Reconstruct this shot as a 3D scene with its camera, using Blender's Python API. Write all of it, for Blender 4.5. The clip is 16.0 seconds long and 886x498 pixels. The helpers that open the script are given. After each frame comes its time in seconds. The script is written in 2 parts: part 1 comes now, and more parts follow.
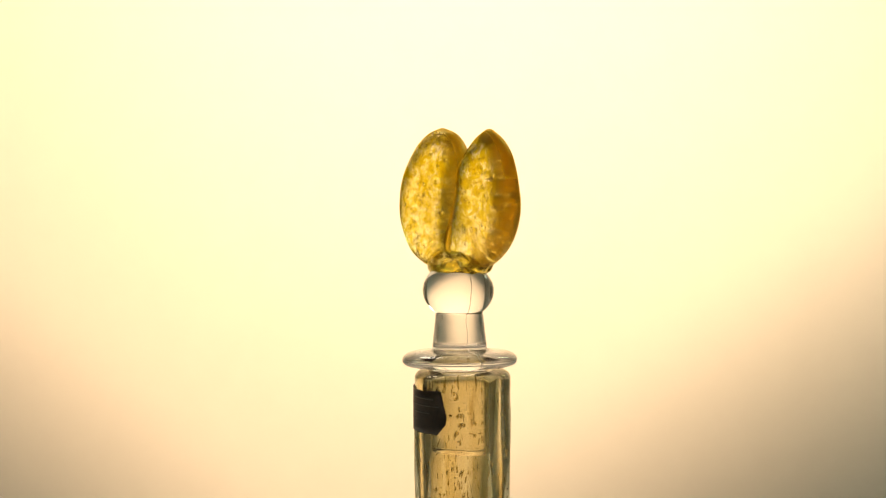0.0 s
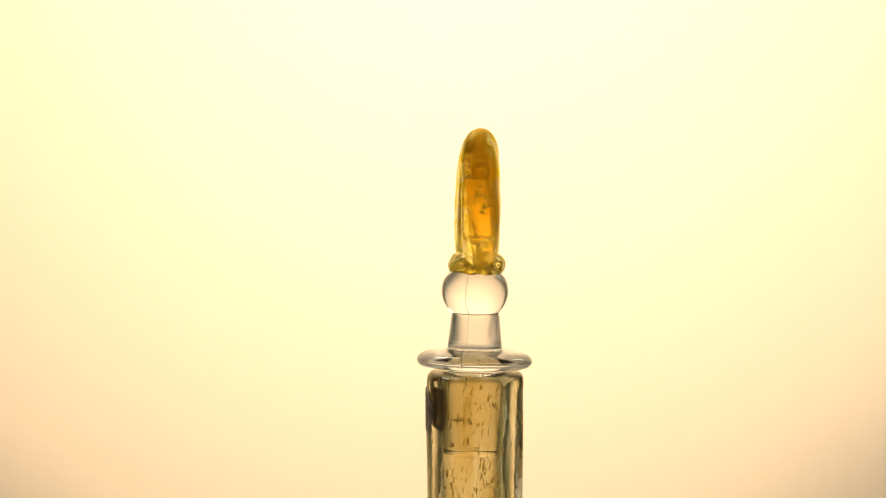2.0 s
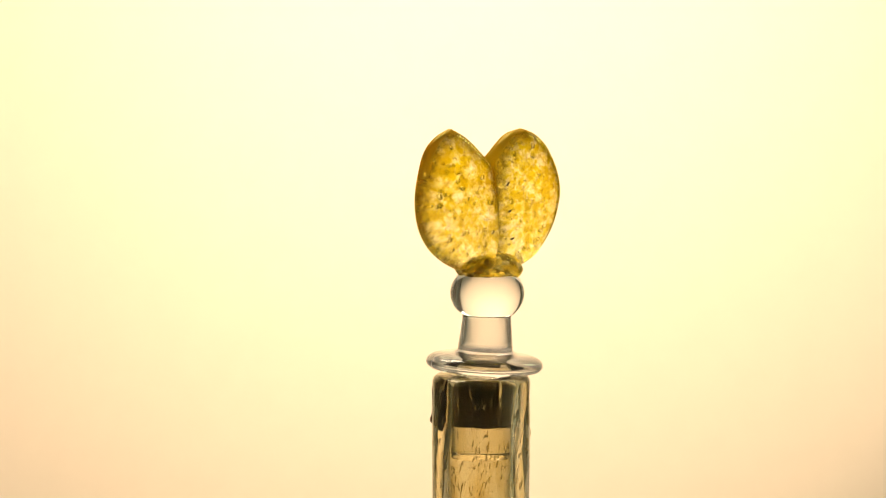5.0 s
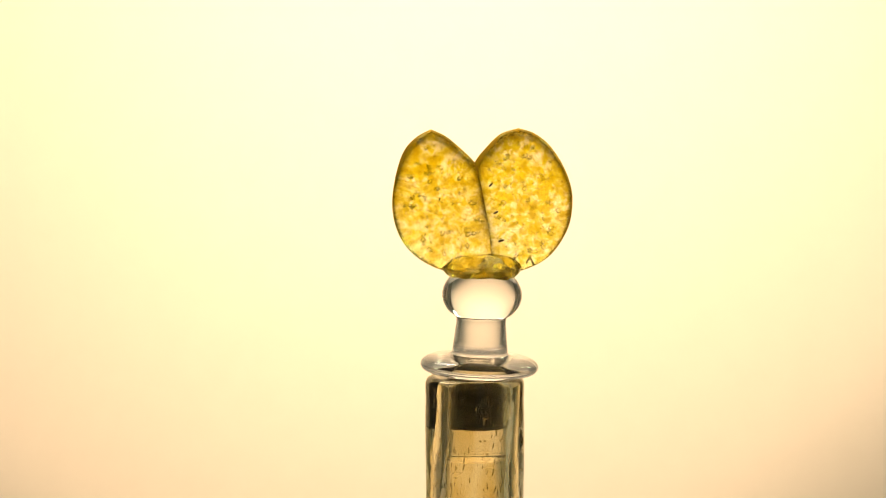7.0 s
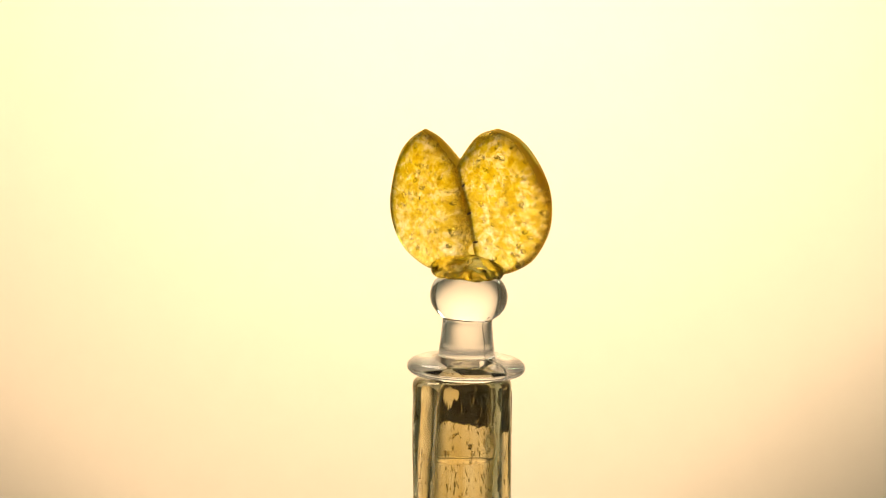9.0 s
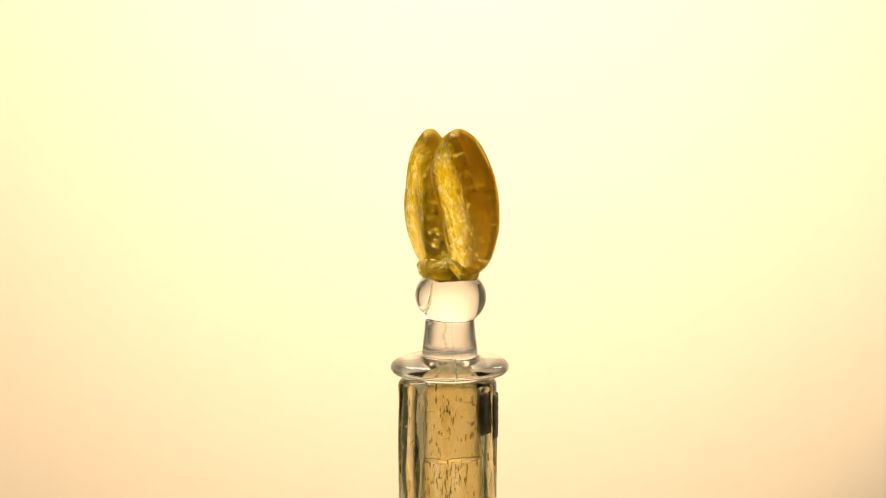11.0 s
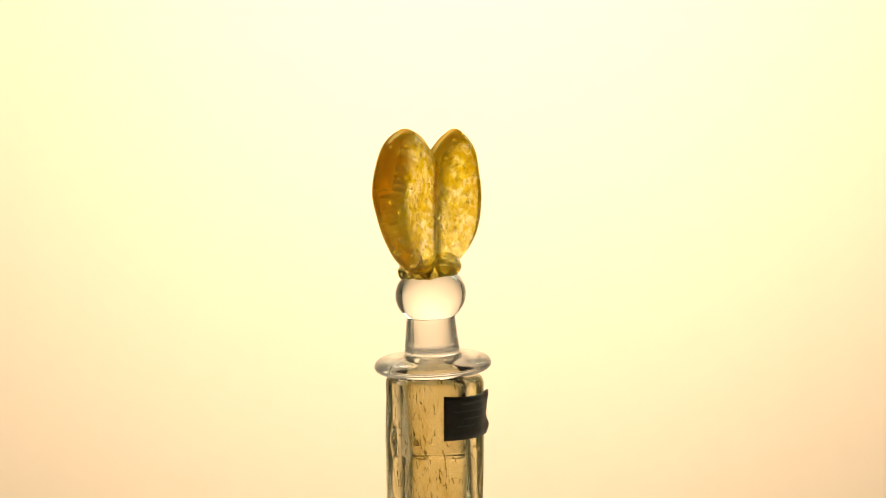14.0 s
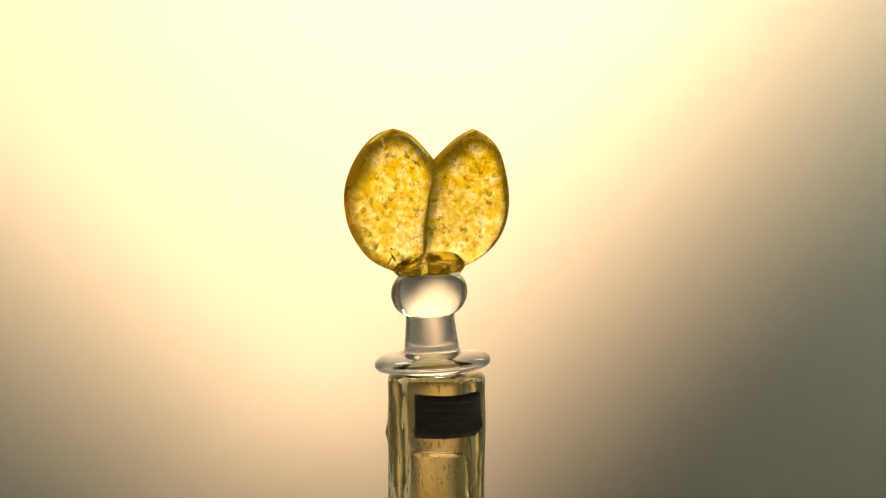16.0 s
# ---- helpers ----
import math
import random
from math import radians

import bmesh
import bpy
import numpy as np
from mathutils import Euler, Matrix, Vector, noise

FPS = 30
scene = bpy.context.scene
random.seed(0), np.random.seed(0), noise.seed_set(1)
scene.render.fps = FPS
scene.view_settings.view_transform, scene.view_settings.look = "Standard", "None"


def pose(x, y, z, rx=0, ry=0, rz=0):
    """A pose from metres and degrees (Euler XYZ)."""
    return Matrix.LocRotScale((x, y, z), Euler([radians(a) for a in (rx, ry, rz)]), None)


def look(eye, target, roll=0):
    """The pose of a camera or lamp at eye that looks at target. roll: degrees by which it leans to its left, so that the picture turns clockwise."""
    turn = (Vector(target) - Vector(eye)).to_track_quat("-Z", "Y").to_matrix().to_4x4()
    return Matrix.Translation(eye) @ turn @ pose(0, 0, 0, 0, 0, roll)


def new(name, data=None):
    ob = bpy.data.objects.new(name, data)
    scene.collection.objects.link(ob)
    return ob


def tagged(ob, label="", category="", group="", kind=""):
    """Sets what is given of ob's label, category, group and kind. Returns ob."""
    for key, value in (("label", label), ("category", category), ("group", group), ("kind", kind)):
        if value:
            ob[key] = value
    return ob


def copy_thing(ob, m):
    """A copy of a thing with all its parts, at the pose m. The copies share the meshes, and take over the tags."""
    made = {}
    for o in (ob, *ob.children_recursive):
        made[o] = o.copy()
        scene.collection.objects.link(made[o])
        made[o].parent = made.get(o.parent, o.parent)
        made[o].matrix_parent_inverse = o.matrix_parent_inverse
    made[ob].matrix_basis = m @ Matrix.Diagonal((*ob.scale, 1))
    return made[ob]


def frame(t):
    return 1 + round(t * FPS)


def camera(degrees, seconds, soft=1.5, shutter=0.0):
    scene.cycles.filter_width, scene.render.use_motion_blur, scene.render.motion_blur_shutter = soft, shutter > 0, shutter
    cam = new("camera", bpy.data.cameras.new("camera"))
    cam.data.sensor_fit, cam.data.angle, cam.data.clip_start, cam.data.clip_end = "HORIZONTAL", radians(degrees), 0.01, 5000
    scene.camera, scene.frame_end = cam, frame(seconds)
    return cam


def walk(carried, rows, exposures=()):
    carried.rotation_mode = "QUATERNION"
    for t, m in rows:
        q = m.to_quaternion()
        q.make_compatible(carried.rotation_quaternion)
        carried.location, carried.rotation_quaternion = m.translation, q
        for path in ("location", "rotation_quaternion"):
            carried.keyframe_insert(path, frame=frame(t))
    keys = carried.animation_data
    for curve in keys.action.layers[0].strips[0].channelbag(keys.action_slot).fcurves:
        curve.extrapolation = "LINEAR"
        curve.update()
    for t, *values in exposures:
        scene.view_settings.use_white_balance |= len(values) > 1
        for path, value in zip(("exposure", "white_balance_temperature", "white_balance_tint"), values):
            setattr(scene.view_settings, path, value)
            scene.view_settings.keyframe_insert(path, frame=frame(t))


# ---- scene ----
U = 0.00013            # metres per modelling unit; the bottle is 22 mm thick
DEG_PER_S = 17.608     # the turntable runs clockwise, seen from above
EYE_Z = 0.1184

# ---------- camera ----------
cam = camera(28.29, 16.0, soft=1.1)
EYE = pose(-26.56 * U, -3111 * U, EYE_Z, 90 - 4.2, 0, 0)
walk(cam, [(0.0, EYE), (16.0, EYE)])

# ---------- light ----------
scene.view_settings.exposure = 0.0
world = bpy.data.worlds.new("world")
scene.world = world
world.use_nodes = True
world.node_tree.nodes["Background"].inputs["Color"].default_value = (0.55, 0.62, 0.6, 1)
world.node_tree.nodes["Background"].inputs["Strength"].default_value = 0.05


def area_lamp(name, eye, target, size, power, colour, size_y=None):
    data = bpy.data.lights.new(name, "AREA")
    data.shape = "RECTANGLE" if size_y else "DISK"
    data.size = size
    if size_y:
        data.size_y = size_y
    data.energy, data.color = power, colour
    ob = new(name, data)
    ob.matrix_world = look(eye, target)
    return ob


SHEET_Y = 0.45
area_lamp("studio_lamp", (-0.005, SHEET_Y + 0.44, 0.205), (-0.005, SHEET_Y, 0.205), 0.30, 6.0, (1.0, 0.655, 0.365))
area_lamp("upper_lamp", (0.0, SHEET_Y + 0.20, 0.68), (0.0, SHEET_Y, 0.68), 0.26, 4.5, (1.0, 0.74, 0.50))
# unseen cool light, added to grey the shaded paper; no window is built
area_lamp("cool_fill_light", (0.75, 0.95, 0.85), (0.2, 0.45, 0.15), 0.5, 5.6, (0.77, 1.0, 0.73), 0.5)
# unseen lamp, added to put white glints on the wing tops and flange
area_lamp("glint_lamp", (-0.22, 0.36, 0.62), (0.0, 0.0, 0.10), 0.30, 1.6, (1.0, 0.96, 0.90))


# ---------- materials ----------
def nodes_of(name):
    m = bpy.data.materials.new(name)
    m.use_nodes = True
    t = m.node_tree
    t.nodes.clear()
    out = t.nodes.new("ShaderNodeOutputMaterial")
    return m, t, out


def node(t, kind, **values):
    n = t.nodes.new(kind)
    for key, value in values.items():
        n.inputs[key.replace("_", " ")].default_value = value
    return n


def ramp(t, source, stops):
    r = t.nodes.new("ShaderNodeValToRGB")
    while len(r.color_ramp.elements) < len(stops):
        r.color_ramp.elements.new(0.5)
    for e, (at, colour) in zip(r.color_ramp.elements, stops):
        e.position, e.color = at, (*colour, 1)
    t.links.new(source, r.inputs["Fac"])
    return r


def mix(t, kind, fac, a, b):
    m = t.nodes.new("ShaderNodeMix")
    m.data_type, m.blend_type = "RGBA", kind
    for socket, value in ((m.inputs[0], fac), (m.inputs[6], a), (m.inputs[7], b)):
        if hasattr(value, "is_output"):
            t.links.new(value, socket)
        elif isinstance(value, float):
            socket.default_value = value
        else:
            socket.default_value = (*value, 1)
    return m.outputs[2]


def bump(t, height, strength, distance):
    b = node(t, "ShaderNodeBump", Strength=strength, Distance=distance)
    t.links.new(height, b.inputs["Height"])
    return b


def noise_tex(t, coords, scale, detail=3.0, rough=0.55, distortion=0.0):
    n = node(t, "ShaderNodeTexNoise", Scale=scale, Detail=detail, Roughness=rough, Distortion=distortion)
    t.links.new(coords, n.inputs["Vector"])
    return n


def clear_glass(name, tint, deep, scale, ripple, stain=None, ior=1.47, rough=0.0, stretch=(1, 1, 1)):
    """Hand-made glass: a faint uneven tint and a rippled skin."""
    m, t, out = nodes_of(name)
    co = t.nodes.new("ShaderNodeTexCoord")
    mp = node(t, "ShaderNodeMapping", Scale=stretch)
    t.links.new(co.outputs["Object"], mp.inputs["Vector"])
    n = noise_tex(t, mp.outputs[0], scale, 3.0)
    fine = noise_tex(t, mp.outputs[0], scale * 5, 2.0)
    r = ramp(t, n.outputs["Fac"], [(0.35, tint), (0.62, deep), (0.78, stain or deep)])
    g = node(t, "ShaderNodeBsdfGlass", Roughness=rough, IOR=ior)
    t.links.new(r.outputs[0], g.inputs["Color"])
    b1 = bump(t, n.outputs["Fac"], 1.0, ripple)
    b2 = bump(t, fine.outputs["Fac"], 1.0, ripple * 0.12)
    t.links.new(b1.outputs[0], b2.inputs["Normal"])
    t.links.new(b2.outputs[0], g.inputs["Normal"])
    t.links.new(g.outputs[0], out.inputs["Surface"])
    return m


def ground_stem(name):
    """Clear glass, polished on the ball and flange and ground dull with fine turning marks on the collar."""
    m, t, out = nodes_of(name)
    co = t.nodes.new("ShaderNodeTexCoord")
    n = noise_tex(t, co.outputs["Object"], 90, 3.0)
    mp = node(t, "ShaderNodeMapping", Scale=(0.12, 0.12, 1.0))
    t.links.new(co.outputs["Object"], mp.inputs["Vector"])
    marks = noise_tex(t, mp.outputs[0], 2600, 3.0, 0.6)
    place = t.nodes.new("ShaderNodeSeparateXYZ")
    t.links.new(co.outputs["Object"], place.inputs[0])
    up = t.nodes.new("ShaderNodeMath")
    up.operation, up.inputs[1].default_value = "MULTIPLY_ADD", 1 / (400 * U)
    up.inputs[2].default_value = 0.5
    t.links.new(place.outputs["Z"], up.inputs[0])
    ground = ramp(t, up.outputs[0], [(0.55, (0, 0, 0)), (0.565, (1, 1, 1)), (0.695, (1, 1, 1)), (0.71, (0, 0, 0))])
    dull = ramp(t, up.outputs[0], [(z / 400 + 0.5, (v, v, v)) for z, v in ((-25, 0.02), (-18, 0.035), (20, 0.04), (26, 0.20), (78, 0.18), (84, 0.05))])
    tint = ramp(t, n.outputs["Fac"], [(0.35, (0.985, 0.975, 0.955)), (0.65, (0.96, 0.945, 0.915))])
    g = node(t, "ShaderNodeBsdfGlass", IOR=1.46)
    t.links.new(tint.outputs[0], g.inputs["Color"])
    t.links.new(dull.outputs[0], g.inputs["Roughness"])
    b1 = bump(t, n.outputs["Fac"], 1.0, 0.00014)
    scored = mix(t, "MULTIPLY", 1.0, marks.outputs["Fac"], ground.outputs[0])
    b2 = bump(t, scored, 1.0, 0.00002)
    t.links.new(b1.outputs[0], b2.inputs["Normal"])
    t.links.new(b2.outputs[0], g.inputs["Normal"])
    # white haze mixed in, most on the flange, to lift its dark refractions
    pale_haze = node(t, "ShaderNodeBsdfTranslucent", Color=(0.95, 0.94, 0.92, 1))
    haze_share = ramp(t, up.outputs[0], [(z / 400 + 0.5, (v, v, v)) for z, v in ((-25, 0.0), (-18, 0.09), (20, 0.10), (26, 0.04), (78, 0.03), (84, 0.02))])
    both = t.nodes.new("ShaderNodeMixShader")
    t.links.new(haze_share.outputs[0], both.inputs["Fac"])
    t.links.new(g.outputs[0], both.inputs[1])
    t.links.new(pale_haze.outputs[0], both.inputs[2])
    t.links.new(both.outputs[0], out.inputs["Surface"])
    return m


def amber_glass(name, rim_a, rim_b, cloudy=1.0, ior=1.47):
    """Amber frit glass: yellow flakes in clear glass on the faces, deeper amber round the rim."""
    m, t, out = nodes_of(name)
    co = t.nodes.new("ShaderNodeTexCoord")
    flat = node(t, "ShaderNodeMapping", Scale=(1.0, 0.3, 1.0))
    t.links.new(co.outputs["Object"], flat.inputs["Vector"])
    big = noise_tex(t, flat.outputs[0], 470, 5.0, 0.68, 0.5)
    small = noise_tex(t, flat.outputs[0], 760, 3.0, 0.65)
    flakes = ramp(t, big.outputs["Fac"], [(0.44, (0.96, 0.945, 0.88)), (0.51, (0.88, 0.85, 0.38)), (0.57, (0.82, 0.73, 0.03))])
    fine = noise_tex(t, co.outputs["Object"], 1900, 2.0, 0.6)
    grains = ramp(t, small.outputs["Fac"], [(0.36, (0.74, 0.65, 0.28)), (0.46, (0.95, 0.93, 0.76)), (0.58, (1.0, 1.0, 1.0))])
    face = mix(t, "MULTIPLY", 0.9, flakes.outputs[0], grains.outputs[0])
    patch = noise_tex(t, flat.outputs[0], 150, 3.0, 0.6, 0.6)
    dense = ramp(t, patch.outputs["Fac"], [(0.38, (1.0, 0.985, 0.95)), (0.52, (0.96, 0.93, 0.76)), (0.68, (0.88, 0.81, 0.42))])
    face = mix(t, "MULTIPLY", 0.85, face, dense.outputs[0])
    amber = ramp(t, big.outputs["Fac"], [(0.35, rim_a), (0.65, rim_b)])
    place = t.nodes.new("ShaderNodeSeparateXYZ")
    t.links.new(co.outputs["Object"], place.inputs[0])
    tall = t.nodes.new("ShaderNodeMath")
    tall.operation, tall.inputs[1].default_value = "MULTIPLY", 15.0
    t.links.new(place.outputs["Z"], tall.inputs[0])
    depth = ramp(t, tall.outputs[0], [(0.38, (0.15, 0.15, 0.15)), (0.66, (1, 1, 1))])
    rim = t.nodes.new("ShaderNodeMix")
    rim.data_type = "RGBA"
    rim.inputs[6].default_value = (0.99, 0.925, 0.52, 1)
    t.links.new(depth.outputs[0], rim.inputs[0])
    t.links.new(amber.outputs[0], rim.inputs[7])
    sep = t.nodes.new("ShaderNodeSeparateXYZ")
    t.links.new(co.outputs["Normal"], sep.inputs[0])
    ab = t.nodes.new("ShaderNodeMath")
    ab.operation = "ABSOLUTE"
    t.links.new(sep.outputs["Y"], ab.inputs[0])
    # rim tint also stands in for light absorbed along the longer edge-on path
    edge = ramp(t, ab.outputs[0], [(0.45, (0, 0, 0)), (0.93, (1, 1, 1))])
    specks = ramp(t, fine.outputs["Fac"], [(0.30, (0.50, 0.36, 0.10)), (0.38, (1, 1, 1))])
    face = mix(t, "MULTIPLY", 0.8, face, specks.outputs[0])
    thin = mix(t, "MIX", 0.22, face, (0.965, 0.955, 0.90))
    face = mix(t, "MIX", depth.outputs[0], thin, face)
    colour = mix(t, "MIX", edge.outputs[0], rim.outputs[2], face)
    g = node(t, "ShaderNodeBsdfGlass", Roughness=0.0, IOR=ior)
    t.links.new(colour, g.inputs["Color"])
    b1 = bump(t, big.outputs["Fac"], 1.0, 0.00017)
    b2 = bump(t, small.outputs["Fac"], 1.0, 0.00012)
    b3 = bump(t, fine.outputs["Fac"], 1.0, 0.00004)
    relief = ramp(t, ab.outputs[0], [(0.45, (0.35, 0.35, 0.35)), (0.93, (1, 1, 1))])
    for b in (b1, b2, b3):
        t.links.new(relief.outputs[0], b.inputs["Strength"])
    t.links.new(b1.outputs[0], b2.inputs["Normal"])
    t.links.new(b2.outputs[0], b3.inputs["Normal"])
    t.links.new(b3.outputs[0], g.inputs["Normal"])
    cloud = node(t, "ShaderNodeBsdfTranslucent", Color=(1.0, 0.70, 0.11, 1))
    frit = ramp(t, big.outputs["Fac"], [(0.46, (0.0, 0.0, 0.0)), (0.62, (0.10 * cloudy, 0.10 * cloudy, 0.10 * cloudy))])
    milky = mix(t, "MULTIPLY", 1.0, depth.outputs[0], (0.30 * cloudy, 0.30 * cloudy, 0.30 * cloudy))
    haze = mix(t, "MIX", edge.outputs[0], milky, frit.outputs[0])
    both = t.nodes.new("ShaderNodeMixShader")
    t.links.new(haze, both.inputs["Fac"])
    t.links.new(g.outputs[0], both.inputs[1])
    t.links.new(cloud.outputs[0], both.inputs[2])
    t.links.new(both.outputs[0], out.inputs["Surface"])
    return m


def bubble_air(name, ior, tint=(1, 1, 1)):
    m, t, out = nodes_of(name)
    g = node(t, "ShaderNodeBsdfGlass", Roughness=0.0, IOR=ior, Color=(*tint, 1))
    t.links.new(g.outputs[0], out.inputs["Surface"])
    return m


def plain(name, colour, colour2, scale, rough=0.6, relief=0.0):
    m, t, out = nodes_of(name)
    co = t.nodes.new("ShaderNodeTexCoord")
    n = noise_tex(t, co.outputs["Object"], scale, 5.0, 0.6)
    r = ramp(t, n.outputs["Fac"], [(0.3, colour), (0.7, colour2)])
    p = node(t, "ShaderNodeBsdfPrincipled", Roughness=rough)
    t.links.new(r.outputs[0], p.inputs["Base Color"])
    if relief:
        t.links.new(bump(t, n.outputs["Fac"], 0.6, relief).outputs[0], p.inputs["Normal"])
    t.links.new(p.outputs[0], out.inputs["Surface"])
    return m


def diffusing_paper(name):
    """A fine white scattering material that lets light through."""
    m, t, out = nodes_of(name)
    co = t.nodes.new("ShaderNodeTexCoord")
    n = noise_tex(t, co.outputs["Object"], 60, 6.0, 0.6)
    r = ramp(t, n.outputs["Fac"], [(0.3, (0.87, 0.86, 0.83)), (0.7, (0.885, 0.875, 0.845))])
    tr = node(t, "ShaderNodeBsdfTranslucent")
    df = node(t, "ShaderNodeBsdfDiffuse")
    for s in (tr, df):
        t.links.new(r.outputs[0], s.inputs["Color"])
    mx = node(t, "ShaderNodeMixShader", Fac=0.3)
    t.links.new(tr.outputs[0], mx.inputs[1])
    t.links.new(df.outputs[0], mx.inputs[2])
    t.links.new(mx.outputs[0], out.inputs["Surface"])
    return m


STEM_GLASS = ground_stem("stem_glass")
BODY_GLASS = clear_glass("body_glass", (0.925, 0.905, 0.81), (0.855, 0.79, 0.57), 170, 0.00022, (0.60, 0.435, 0.15), stretch=(1, 1, 0.22))
AMBER = amber_glass("amber_glass", (0.97, 0.815, 0.25), (0.95, 0.705, 0.145))
AMBER_FOOT = amber_glass("amber_foot_glass", (1.0, 0.98, 0.72), (0.98, 0.94, 0.52), 0.15, 1.38)
AIR = bubble_air("bubble_air", 0.78)
PALE_CRACK = diffusing_paper("pale_crack")
SEED_AIR = bubble_air("seed_air", 0.68, (0.92, 0.84, 0.65))
BLACK_PAPER = plain("black_sticker", (0.020, 0.013, 0.009), (0.040, 0.026, 0.017), 900, 0.42, 0.00003)
GREY_INK = plain("grey_ink", (0.040, 0.036, 0.032), (0.065, 0.060, 0.054), 2000, 0.5)
SOOT = plain("soot", (0.01, 0.008, 0.005), (0.03, 0.02, 0.01), 3000, 0.7)
PAPER = diffusing_paper("diffusing_paper")
WALL_PAINT = plain("wall_paint", (0.50, 0.47, 0.42), (0.56, 0.53, 0.48), 8, 0.85, 0.0005)
FLOOR_BOARD = plain("floor_board", (0.16, 0.12, 0.08), (0.24, 0.18, 0.12), 12, 0.6, 0.0005)
TABLE_TOP = plain("table_top", (0.66, 0.64, 0.60), (0.74, 0.72, 0.68), 30, 0.5, 0.0002)
DISC_PAINT = plain("disc_paint", (0.70, 0.68, 0.64), (0.78, 0.76, 0.72), 60, 0.5, 0.0001)
CARD_GREEN = plain("card_green", (0.05, 0.065, 0.05), (0.08, 0.095, 0.075), 20, 0.8, 0.0003)


# ---------- building helpers ----------
def finish(name, bm, material, smooth=True):
    bmesh.ops.recalc_face_normals(bm, faces=bm.faces[:])
    me = bpy.data.meshes.new(name)
    bm.to_mesh(me)
    bm.free()
    me.materials.append(material)
    if smooth:
        me.polygons.foreach_set("use_smooth", [True] * len(me.polygons))
    return me


def part(name, bm, material, parent, label="", smooth=True):
    ob = new(name, finish(name, bm, material, smooth))
    ob.parent = parent
    return tagged(ob, label)


def box(bm, x0, x1, y0, y1, z0, z1):
    bmesh.ops.create_cube(bm, size=1, matrix=Matrix.Translation(((x0 + x1) / 2, (y0 + y1) / 2, (z0 + z1) / 2))
                          @ Matrix.Diagonal((x1 - x0, y1 - y0, z1 - z0, 1)))


def spline(points, steps):
    """A smooth open line through the points."""
    p = [points[0], *points, points[-1]]
    line = []
    for i in range(1, len(p) - 2):
        a, b, c, d = (np.array(q, float) for q in p[i - 1:i + 3])
        for k in range(steps):
            s = k / steps
            line.append(0.5 * (2 * b + (c - a) * s + (2 * a - 5 * b + 4 * c - d) * s * s + (3 * b - a - 3 * c + d) * s ** 3))
    line.append(np.array(p[-2], float))
    return line


def lathe(bm, profile, turns, shape):
    """Turns a profile of (radius, height) round z; shape(x, y, z, i) may move each point."""
    rings = []
    for i, (r, z) in enumerate(profile):
        if r < 1e-6:
            rings.append([bm.verts.new([c * U for c in shape(0, 0, z, i)])])
        else:
            rings.append([bm.verts.new([c * U for c in shape(r * math.cos(2 * math.pi * k / turns),
                                                              r * math.sin(2 * math.pi * k / turns), z, i)]) for k in range(turns)])
    for a, b in zip(rings, rings[1:]):
        if len(a) == 1 and len(b) == 1:
            continue
        for k in range(turns):
            n = (k + 1) % turns
            if len(a) == 1:
                bm.faces.new((a[0], b[k], b[n]))
            elif len(b) == 1:
                bm.faces.new((a[k], b[0], a[n]))
            else:
                bm.faces.new((a[k], b[k], b[n], a[n]))


# ---------- the room, outside the view ----------
def room():
    for name, b in (("wall_north", (-1.3, 1.3, 1.3, 1.4, -0.75, 1.75)), ("wall_south", (-1.3, 1.3, -1.7, -1.6, -0.75, 1.75)),
                    ("wall_west", (-1.4, -1.3, -1.6, 1.3, -0.75, 1.75)), ("wall_east", (1.3, 1.4, -1.6, 1.3, -0.75, 1.75)),
                    ("floor", (-1.4, 1.4, -1.7, 1.4, -0.85, -0.75)), ("ceiling", (-1.4, 1.4, -1.7, 1.4, 1.75, 1.85))):
        bm = bmesh.new()
        box(bm, *b)
        tagged(new(name, finish(name, bm, FLOOR_BOARD if name == "floor" else WALL_PAINT, False)),
               "plain painted wall of the dim room" if "wall" in name else "plain " + name + " of the dim room", name.split("_")[0], kind="structure")


room()


def table():
    thing = tagged(new("table"), "plain white-painted wooden table under the turntable", "table")
    bm = bmesh.new()
    box(bm, -0.5, 0.5, -0.25, 0.16, -0.045, -0.015)
    bmesh.ops.bevel(bm, geom=bm.edges[:], offset=0.004, segments=2, affect="EDGES")
    part("tabletop", bm, TABLE_TOP, thing, smooth=False)
    for x in (-0.45, 0.45):
        for y in (-0.2, 0.11):
            bm = bmesh.new()
            box(bm, x - 0.025, x + 0.025, y - 0.025, y + 0.025, -0.75, -0.046)
            part("leg", bm, TABLE_TOP, thing, smooth=False)


table()


def backdrop():
    bm = bmesh.new()
    cols, n = 24, 16
    grid = [[bm.verts.new((-0.40 + 0.80 * i / cols, SHEET_Y + 0.0006 * math.sin(i * 0.9) , -0.749 + 1.70 * j / n)) for j in range(n + 1)] for i in range(cols + 1)]
    for i in range(cols):
        for j in range(n):
            bm.faces.new((grid[i][j], grid[i + 1][j], grid[i + 1][j + 1], grid[i][j + 1]))
    tagged(new("backdrop", finish("backdrop", bm, PAPER)), "white diffusing paper sheet lit warm from behind", "backdrop", kind="structure")


backdrop()


# unseen cards, added behind the paper to darken its lower corners and right side
def shade_card():
    bm = bmesh.new()
    box(bm, -0.2, 0.2, -0.002, 0.002, -0.35, 0.35)
    bmesh.ops.bevel(bm, geom=bm.edges[:], offset=0.0008, segments=1, affect="EDGES")
    ob = new("shade_card", finish("shade_card", bm, CARD_GREEN, False))
    return tagged(ob, "unseen dark green card added to shade the paper sheet from behind", "card")


card = shade_card()
tagged(card, group="shade cards")
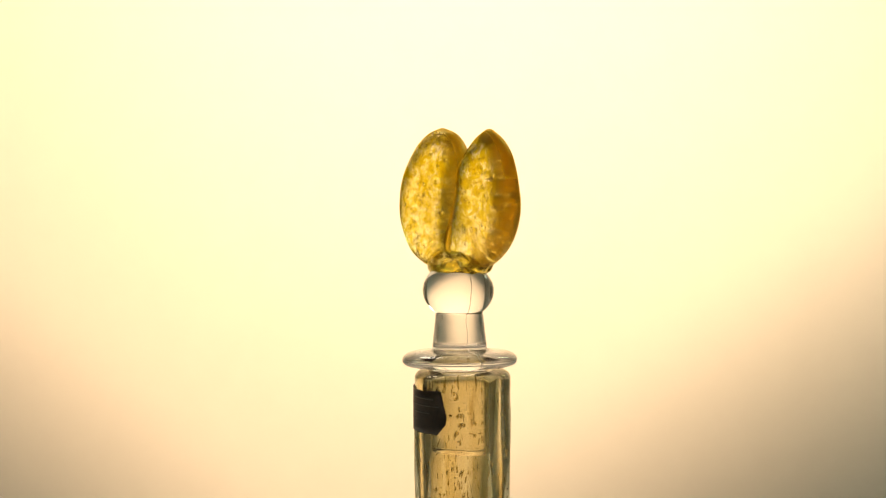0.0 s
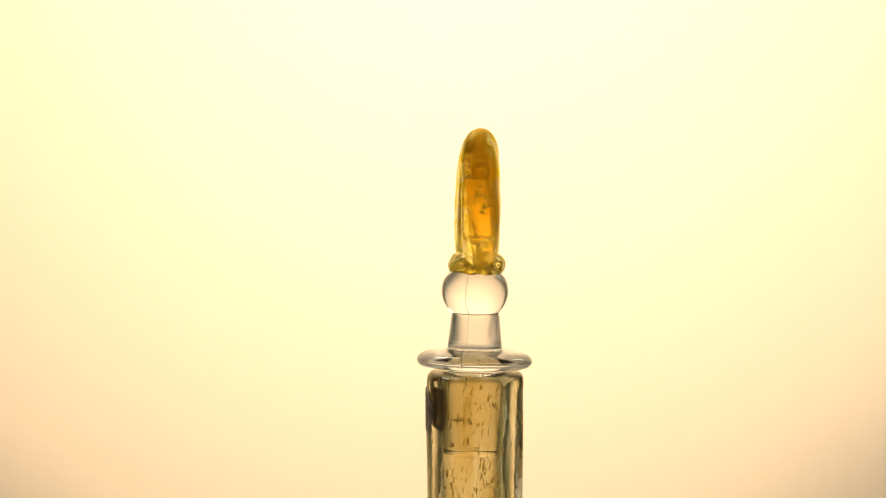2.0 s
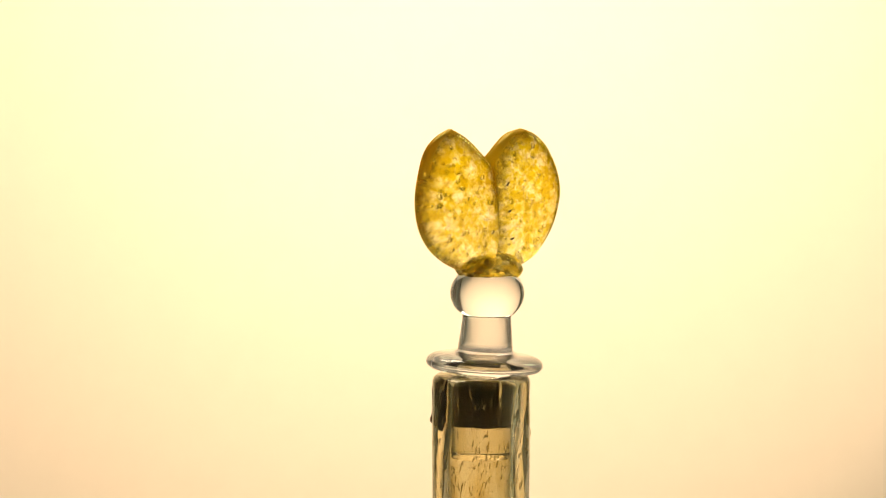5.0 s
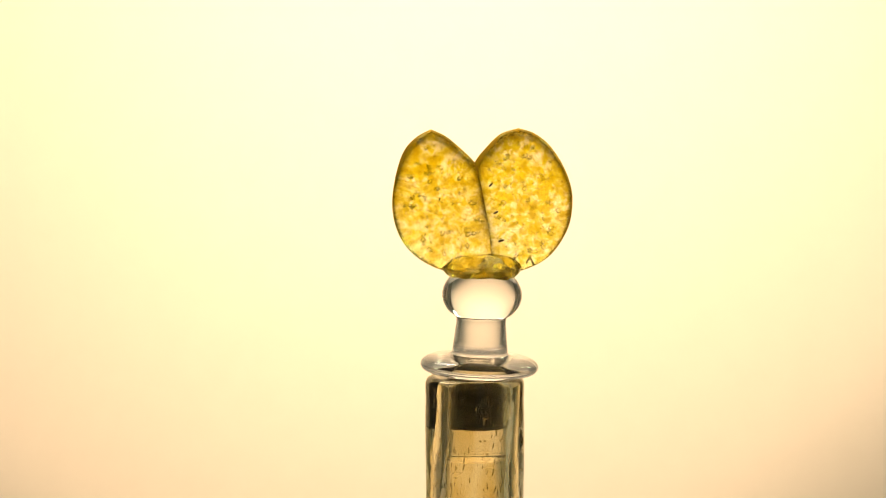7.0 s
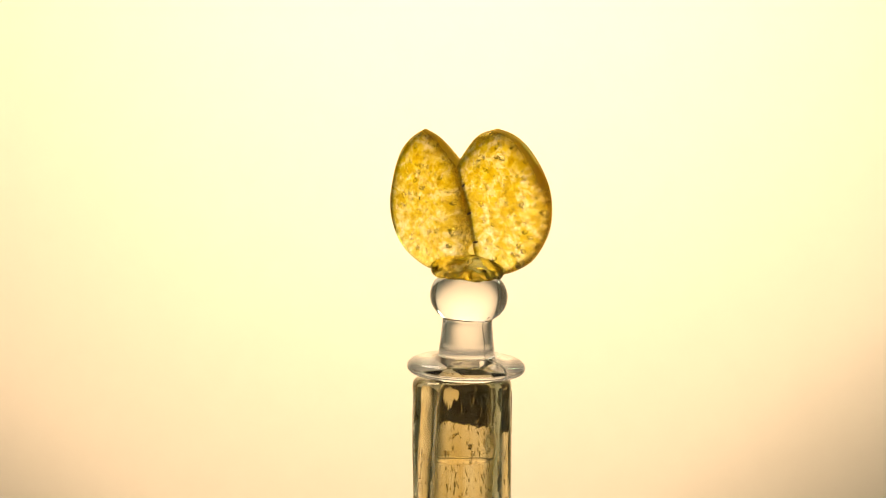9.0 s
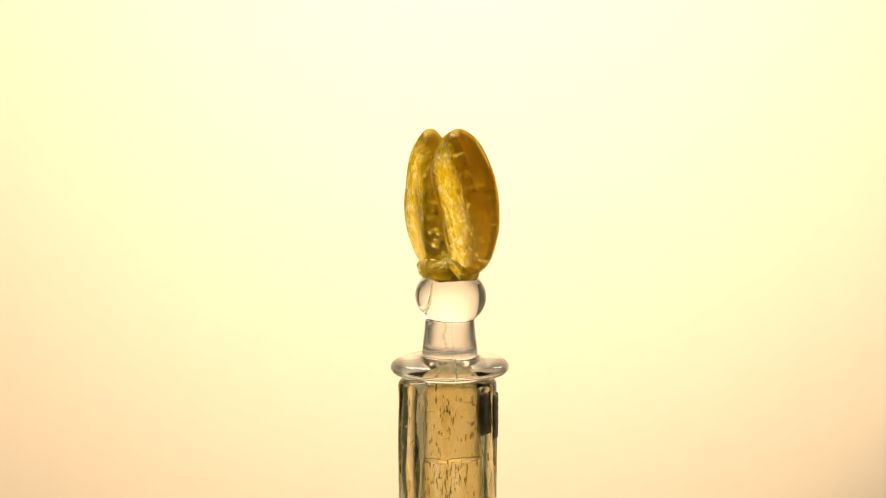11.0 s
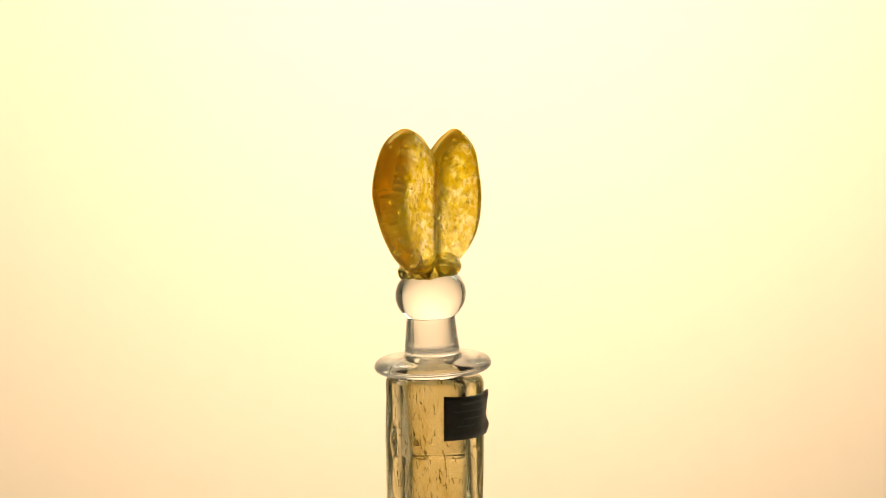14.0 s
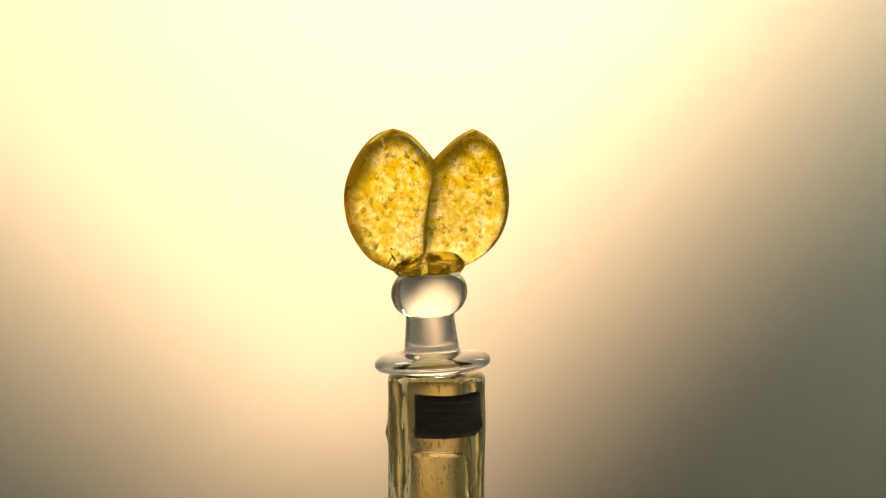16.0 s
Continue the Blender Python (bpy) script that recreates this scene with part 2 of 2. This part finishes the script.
card_left = copy_thing(card, pose(-1, 0.6, 0))


def turntable():
    thing = tagged(new("turntable"), "round white painted turntable on the table", "turntable")
    for name, prof in (("base", [(0, -115), (420, -115), (430, -110), (430, -70), (420, -64), (0, -64)]),
                       ("disc", [(0, -60), (490, -60), (500, -52), (500, -8), (492, 0), (0, 0)])):
        bm = bmesh.new()
        lathe(bm, prof, 96, lambda x, y, z, i: (x, y, z))
        part(name, bm, DISC_PAINT, thing, smooth=False)
    return thing


disc = turntable()

# ---------- the bottle ----------
BODY_H = 480           # the flange stands this high over the disc
LEAN, NOD = 2.6, 1.5   # the stopper leans along the wings and nods forward, degrees


def axis_x(z):
    """Where the leaning stopper's axis runs in the body, whose own axis is at x = -8."""
    return max(z, -165) * math.tan(radians(LEAN))


def bottle():
    thing = tagged(new("perfume_bottle"), "slim amber-tinted glass perfume bottle with seeds and streaks", "bottle")
    outer = [(55, -19), (64, -19.5), (75, -20), (82, -23), (86, -29), (87, -38), (86.3, -60), (87, -90), (87.5, -130), (87, -200),
             (86.5, -280), (87, -380), (86.5, -460), (83, -474), (75, -480), (0, -480)]
    inner = [(0, -458), (38, -458), (48, -453), (52, -440), (52.5, -300), (52, -175), (52, -150), (52, -100), (52.5, -45), (53, -24), (55, -19)]
    prof = spline(outer[:-1], 4) + [np.array((0.0, -480.0))]
    count = len(prof)
    prof += spline(inner, 5)

    def shape(x, y, z, i):
        a = math.atan2(y, x)
        if z > -19.01:
            return x + axis_x(z), y + 0.5, z
        if i < count:
            r = math.hypot(x, y)
            swell = 1.3 * noise.noise((2.1 * math.cos(a), 2.1 * math.sin(a), z * 0.006)) + 0.7 * noise.noise((5 * math.cos(a), 5 * math.sin(a), z * 0.01 + 9))
            d = math.hypot(math.atan2(math.sin(a - radians(-30)), math.cos(a - radians(-30))) * 85 / 9, (z + 128) / 15)
            swell += 5.0 * math.exp(-d * d * 1.3)
            k = 1 + swell / 85 if r > 60 else 1
            return x * k - 8, y * k, z
        wob = 1 + 0.02 * noise.noise((1.5 * math.cos(a), 1.5 * math.sin(a), z * 0.004 + 4)) if z < -60 else 1
        return x * wob + axis_x(z), y * wob - max(z, -165) * math.tan(radians(NOD)), z

    bm = bmesh.new()
    lathe(bm, prof, 128, shape)
    bmesh.ops.remove_doubles(bm, verts=bm.verts[:], dist=1e-7)
    part("body", bm, BODY_GLASS, thing, "thick tinted glass tube with a narrow bore")

    bm = bmesh.new()
    rnd = random.Random(5)
    for _ in range(820):
        a, z, r = rnd.uniform(0, 2 * math.pi), rnd.uniform(-470, -30), rnd.uniform(57, 83)
        w, h = rnd.uniform(0.7, 1.4), rnd.uniform(3.0, 9.0)
        if rnd.random() < 0.3:
            h = w * 1.4
        m = (Matrix.Translation(((r * math.cos(a) - 8) * U, r * math.sin(a) * U, z * U)) @ Euler((rnd.uniform(-0.1, 0.3), rnd.uniform(-0.1, 0.3), 0)).to_matrix().to_4x4()
             @ Matrix.Diagonal((w * U, w * U, h * U, 1)))
        bmesh.ops.create_icosphere(bm, subdivisions=1, radius=1, matrix=m)
    tagged(part("seed_bubbles", bm, SEED_AIR, thing, "long trapped air seeds in the glass"), kind="stuff")

    # the sticker: wrapped round the back, one end cut to a point and peeling
    def on_body(a, z, off):
        curl = min(1, abs((z + 86) / 26)) ** 2
        lift = (2 + 9 * curl) * max(0, (a - 99) / 22) ** 2
        r = 88.3 + off + lift
        return ((r * math.cos(radians(a)) - 8) * U, r * math.sin(radians(a)) * U, z * U)

    bm = bmesh.new()
    n, rows = 30, 8
    layers = []
    for off in (0, 0.9):
        grid = []
        for i in range(n + 1):
            f = i / n
            a = 36.6 + 84.4 * f
            cut = max(0, (f - 0.86) / 0.14)
            top = -47 + 2.5 * f - 4 * math.sin(math.pi * f) - 48 * max(0, (f - 0.93) / 0.07)
            low = -125 + 20 * cut ** 1.2
            grid.append([bm.verts.new(on_body(a, low + (top - low) * j / rows, off)) for j in range(rows + 1)])
        layers.append(grid)
    for g in layers:
        for i in range(n):
            for j in range(rows):
                bm.faces.new((g[i][j], g[i + 1][j], g[i + 1][j + 1], g[i][j + 1]))
    ring = [(i, 0) for i in range(n)] + [(n, j) for j in range(rows)] + [(i, rows) for i in range(n, 0, -1)] + [(0, j) for j in range(rows, 0, -1)]
    for (i, j), (k, l) in zip(ring, ring[1:] + ring[:1]):
        bm.faces.new((layers[0][i][j], layers[0][k][l], layers[1][k][l], layers[1][i][j]))
    sticker = part("sticker", bm, BLACK_PAPER, thing, "black wrapped sticker with one peeling end")
    for z, a0, a1, h in ((-62, 58, 104, 2.2), (-75, 47, 112, 1.4), (-88, 60, 98, 1.4), (-101, 52, 76, 1.4)):
        bm = bmesh.new()
        k = 14
        vs = [[bm.verts.new(on_body(a0 + (a1 - a0) * i / k, z + s * h, 0.9 + o)) for i in range(k + 1)] for s, o in ((-1, 0.1), (-1, 0.5), (1, 0.5), (1, 0.1))]
        for p, q in zip(vs, vs[1:]):
            for i in range(k):
                bm.faces.new((p[i], p[i + 1], q[i + 1], q[i]))
        part("printed_bar", bm, GREY_INK, sticker)
    return thing


bottle_thing = bottle()


def ease(v):
    """0 to 1, with a soft start and end."""
    v = min(1, max(0, v))
    return v * v * (3 - 2 * v)


def wing_y(x, z):
    """The wings' middle plane: the left one stands a little askew, the right one leans forward at its top."""
    left = 1 - 0.10 * (x + 84) + 8 * ease((z - 270) / 150)
    right = -6.5 + 19 * ease((430 - z) / 300)
    f = ease((x + 25) / 36)
    return left * (1 - f) + right * f


def wing(parent, outline, centre, thick, seed, waist):
    line = spline(outline + outline[:1], 9)[:-1]
    bm = bmesh.new()
    rhos = [1.0, 0.997, 0.988, 0.97, 0.945, 0.91, 0.87, 0.82, 0.76, 0.68, 0.55, 0.4, 0.22]

    def put(x, z, side, rho):
        h = thick * (1 - (1 - min(1, (1 - rho) * 100 / 46)) ** 2.1) ** (1 / 2.1)
        h *= 1 + waist * math.tanh((z - 285) / 40) + 0.07 * noise.noise((x * 0.018, z * 0.018, seed + side))
        return bm.verts.new((x * U, (wing_y(x, z) + side * h) * U, z * U))

    edge = None
    for side in (-1, 1):
        rings = []
        for rho in rhos:
            if rho == 1.0 and edge:
                rings.append(edge)
                continue
            ring = []
            for x, z in line:
                ring.append(put(centre[0] + (x - centre[0]) * rho, centre[1] + (z - centre[1]) * rho, side, rho))
            if rho == 1.0:
                edge = ring
            rings.append(ring)
        mid = put(*centre, side, 0)
        k = len(line)
        for a, b in zip(rings, rings[1:]):
            for i in range(k):
                bm.faces.new((a[i], a[(i + 1) % k], b[(i + 1) % k], b[i]))
        for i in range(k):
            bm.faces.new((rings[-1][i], rings[-1][(i + 1) % k], mid))
    return part("wing", bm, AMBER, parent, "bubbly amber glass wing with a rounded rim")


LEFT = [(-101, 411), (-126, 396), (-146, 372), (-158, 335), (-164, 291), (-161, 255), (-149, 222), (-128, 195), (-100, 176), (-70, 165), (-38, 165), (1, 172), (16, 201), (10, 241), (0, 285), (-9, 325), (-19, 352), (-47, 379), (-75, 400)]
RIGHT = [(51, 419), (77, 412), (104, 394), (130, 361), (147, 325), (153, 295), (151, 257), (139, 225), (118, 195), (92, 177), (61, 166), (28, 170), (9, 196), (2, 241), (-9, 285), (-19, 325), (-23, 354), (-5, 382), (20, 408)]


def inside(outline, x, z):
    c = False
    for (a, b), (p, q) in zip(outline, outline[1:] + outline[:1]):
        if (b > z) != (q > z) and x < (p - a) * (z - b) / (q - b) + a:
            c = not c
    return c


def stopper():
    thing = tagged(new("bottle_stopper"), "clear glass stopper with amber glass wings, in the bottle", "stopper")
    ball = [(65 * math.sin(a), 124 + 53 * math.cos(a)) for a in (radians(d) for d in range(0, 139, 6))]
    low = [(43, 83), (44.5, 66), (46.5, 46), (48.5, 29), (49.5, 21), (52, 18.3), (62, 17), (80, 15), (93, 11.5), (101, 6), (104, -1), (102, -7), (95, -12), (81, -14.5), (63, -15.5),
           (54, -17), (49.5, -21), (49, -45), (48.5, -90), (48, -155), (47.8, -163), (47, -165.4), (44.5, -166.3), (30, -166.5), (0, -166.5)]
    prof = ball + spline(low, 5)

    def shape(x, y, z, i):
        f = min(1, max(0, (z - 78) / 16))
        return x * (1 + 0.085 * f), y * (1 - 0.07 * f) + 2.2 * f, z + 0.06 * x * min(1, max(0, (-138 - z) / 22))

    bm = bmesh.new()
    lathe(bm, prof, 128, shape)
    part("stem", bm, STEM_GLASS, thing, "clear glass ball, collar, flange and ground plug in one piece")
    # a hairline crack runs down both sides of the ball and collar and opens pale across the flange
    for a0, a1, width, material, path in (
            (159, 158, 0.5, AIR, [(57, 150), (63, 125), (57, 98), (42, 82), (44, 62), (47, 40), (50, 23)]),
            (339, 342, 0.5, AIR, [(50, 97), (42, 83), (44, 62), (47, 38), (50, 23)]),
            (157, 164, 1.1, PALE_CRACK, [(51, 21), (60, 17.6), (80, 15.2), (93, 11.8), (101, 6.2), (104, -1), (101, -8)]),
            (343, 340.5, 1.0, PALE_CRACK, [(51, 21), (60, 17.6), (80, 15.2), (93, 11.8), (101, 6.2), (104, -1), (101, -8)])):
        bm = bmesh.new()
        prev = None
        line = spline(path, 5)
        for k, (r, z) in enumerate(line):
            a = radians(a0 + (a1 - a0) * k / len(line) + 0.9 * math.sin(k * 0.6) * (60 / r))
            ring = []
            for dr, da in ((-0.7, -width), (-0.7, width), (-4.5, 0.4 * width), (-4.5, -0.4 * width)):
                x, y = (r + dr) * math.cos(a), (r + dr) * math.sin(a)
                x, y = x - da * math.sin(a), y + da * math.cos(a)
                f = min(1, max(0, (z - 78) / 16))
                ring.append(bm.verts.new((x * (1 + 0.085 * f) * U, (y * (1 - 0.07 * f) + 2.2 * f) * U, (z - 0.8) * U)))
            if prev:
                for q in range(4):
                    bm.faces.new((prev[q], prev[(q + 1) % 4], ring[(q + 1) % 4], ring[q]))
            else:
                bm.faces.new(ring)
            prev = ring
        bm.faces.new(prev)
        part("crack", bm, material, thing, "fine crack in the clear glass" if material is AIR else "open pale crack across the flange")
    # the amber foot that holds the wings on the ball
    bm = bmesh.new()
    prof = spline([(0, 196), (30, 195), (48, 190), (58, 181), (61, 171), (58, 161), (50, 155), (36, 157), (0, 160)], 5)

    def foot(x, y, z, i):
        a = math.atan2(y, x)
        k = 1 + 0.10 * noise.noise((2 * math.cos(a), 2 * math.sin(a), z * 0.03)) + 0.05 * noise.noise((5 * math.cos(a), 5 * math.sin(a), z * 0.08))
        return -2 + x * 1.12 * k, y * 0.84 * k, z + 4 * noise.noise((2.5 * math.cos(a), 2.5 * math.sin(a), 7.0))

    lathe(bm, prof, 72, foot)
    part("foot", bm, AMBER_FOOT, thing, "lumpy amber glass foot")
    left = wing(thing, LEFT, (-84, 282), 33, 1.0, 0.0)
    right = wing(thing, RIGHT, (67, 294), 32, 5.0, 0.14)
    for parent, outline, seed in ((left, LEFT, 11), (right, RIGHT, 12)):
        rnd = random.Random(seed)
        bm = bmesh.new()
        made = 0
        while made < 120:
            x, z = rnd.uniform(-165, 155), rnd.uniform(172, 410)
            if not all(inside(outline, x + dx, z + dz) for dx, dz in ((24, 0), (-24, 0), (0, 24), (0, -24))):
                continue
            r = rnd.choice((1.1, 1.4, 1.6, 1.8, 2.1, 2.8, 3.8))
            y = wing_y(x, z) + rnd.uniform(-19, 19)
            m = Matrix.Translation((x * U, y * U, z * U)) @ Euler((0, rnd.uniform(0, 3), 0)).to_matrix().to_4x4() @ Matrix.Diagonal((r * U, r * U, r * rnd.uniform(1, 1.5) * U, 1))
            bmesh.ops.create_icosphere(bm, subdivisions=2, radius=1, matrix=m)
            made += 1
        tagged(part("air_bubbles", bm, AIR, parent, "round trapped air bubbles"), kind="stuff")
    # dark specks and a short crack in the wings
    for parent, x, y, z, w, h, lean in ((right, 3, -33, 320, 2, 5, 40), (right, 14, -30, 272, 2, 5, 60), (right, 26, -27, 223, 2, 6, 75),
                                        (right, 80, 30, 194, 2, 9, 30), (right, 86, 28, 190, 1.5, 7, -25), (left, -85, -30, 292, 1.5, 4, 10)):
        bm = bmesh.new()
        m = Matrix.Translation((x * U, y * U, z * U)) @ pose(0, 0, 0, 0, lean, 0) @ Matrix.Diagonal((w * U, 1.2 * U, h * U, 1))
        bmesh.ops.create_icosphere(bm, subdivisions=2, radius=1, matrix=m)
        part("dark_speck", bm, SOOT, parent, "tiny black speck in the glass")
    return thing


stopper_thing = stopper()


# ---------- what moves ----------
RIGHT_CARD = [(0.0, -55, 0.015), (1.5, -52, 0.055), (3.0, -50, 0.10), (7.0, -50, 0.075), (9.0, -50, 0.062), (11.5, -45, 0.11), (14.2, -35, 0.14), (14.7, -34, 0.09), (15.0, -32, 0.065), (15.3, -34, 0.022), (15.6, -38, -0.012), (16.0, -42, -0.031)]
LEFT_CARD = [(0.0, -130, 0.06), (1.5, -130, 0.07), (3.0, -130, 0.14), (7.0, -130, 0.10), (9.0, -130, 0.085), (11.5, -130, 0.12), (14.2, -130, 0.12), (15.0, -130, 0.095), (15.5, -130, 0.05), (16.0, -130, 0.021)]


def slid(angle, off):
    """The pose of a shade card whose edge stands off metres from the lamp's foot, its face turned down by the angle."""
    a = radians(angle)
    n, along = Vector((math.cos(a), 0, math.sin(a))), Vector((-math.sin(a), 0, math.cos(a)))
    c = n * (off + 0.2) + along * along.dot(Vector((0, 0, 0.1)))
    return Matrix.Translation((c.x, SHEET_Y + 0.17, c.z)) @ pose(0, 0, 0, 0, -angle, 0)


def motions():
    turn, seat, top = [], [], []
    for k in range(33):
        t = k * 0.5
        a = radians(85.67 - DEG_PER_S * t)
        rz = -DEG_PER_S * (t - 7.4)
        place = pose(47.42 * U * math.cos(a), 47.42 * U * math.sin(a), BODY_H * U, 0, 0, rz)
        turn.append((t, pose(0, 0, 0, 0, 0, rz)))
        seat.append((t, place))
        rock = {6.0: -0.4, 6.5: -0.8, 7.0: -0.5}.get(t, 0)  # the loose stopper rocks a little once
        top.append((t, place @ pose(0, 0, 0, NOD, LEAN + rock, -1.5)))
    walk(disc, turn)
    walk(bottle_thing, seat)
    walk(stopper_thing, top)
    # the shade cards slide across between the lamp and the paper: seconds, the edge's slant, how far it stands off
    walk(card, [(t, slid(a, o)) for t, a, o in RIGHT_CARD])
    walk(card_left, [(t, slid(a, o)) for t, a, o in LEFT_CARD])


motions()
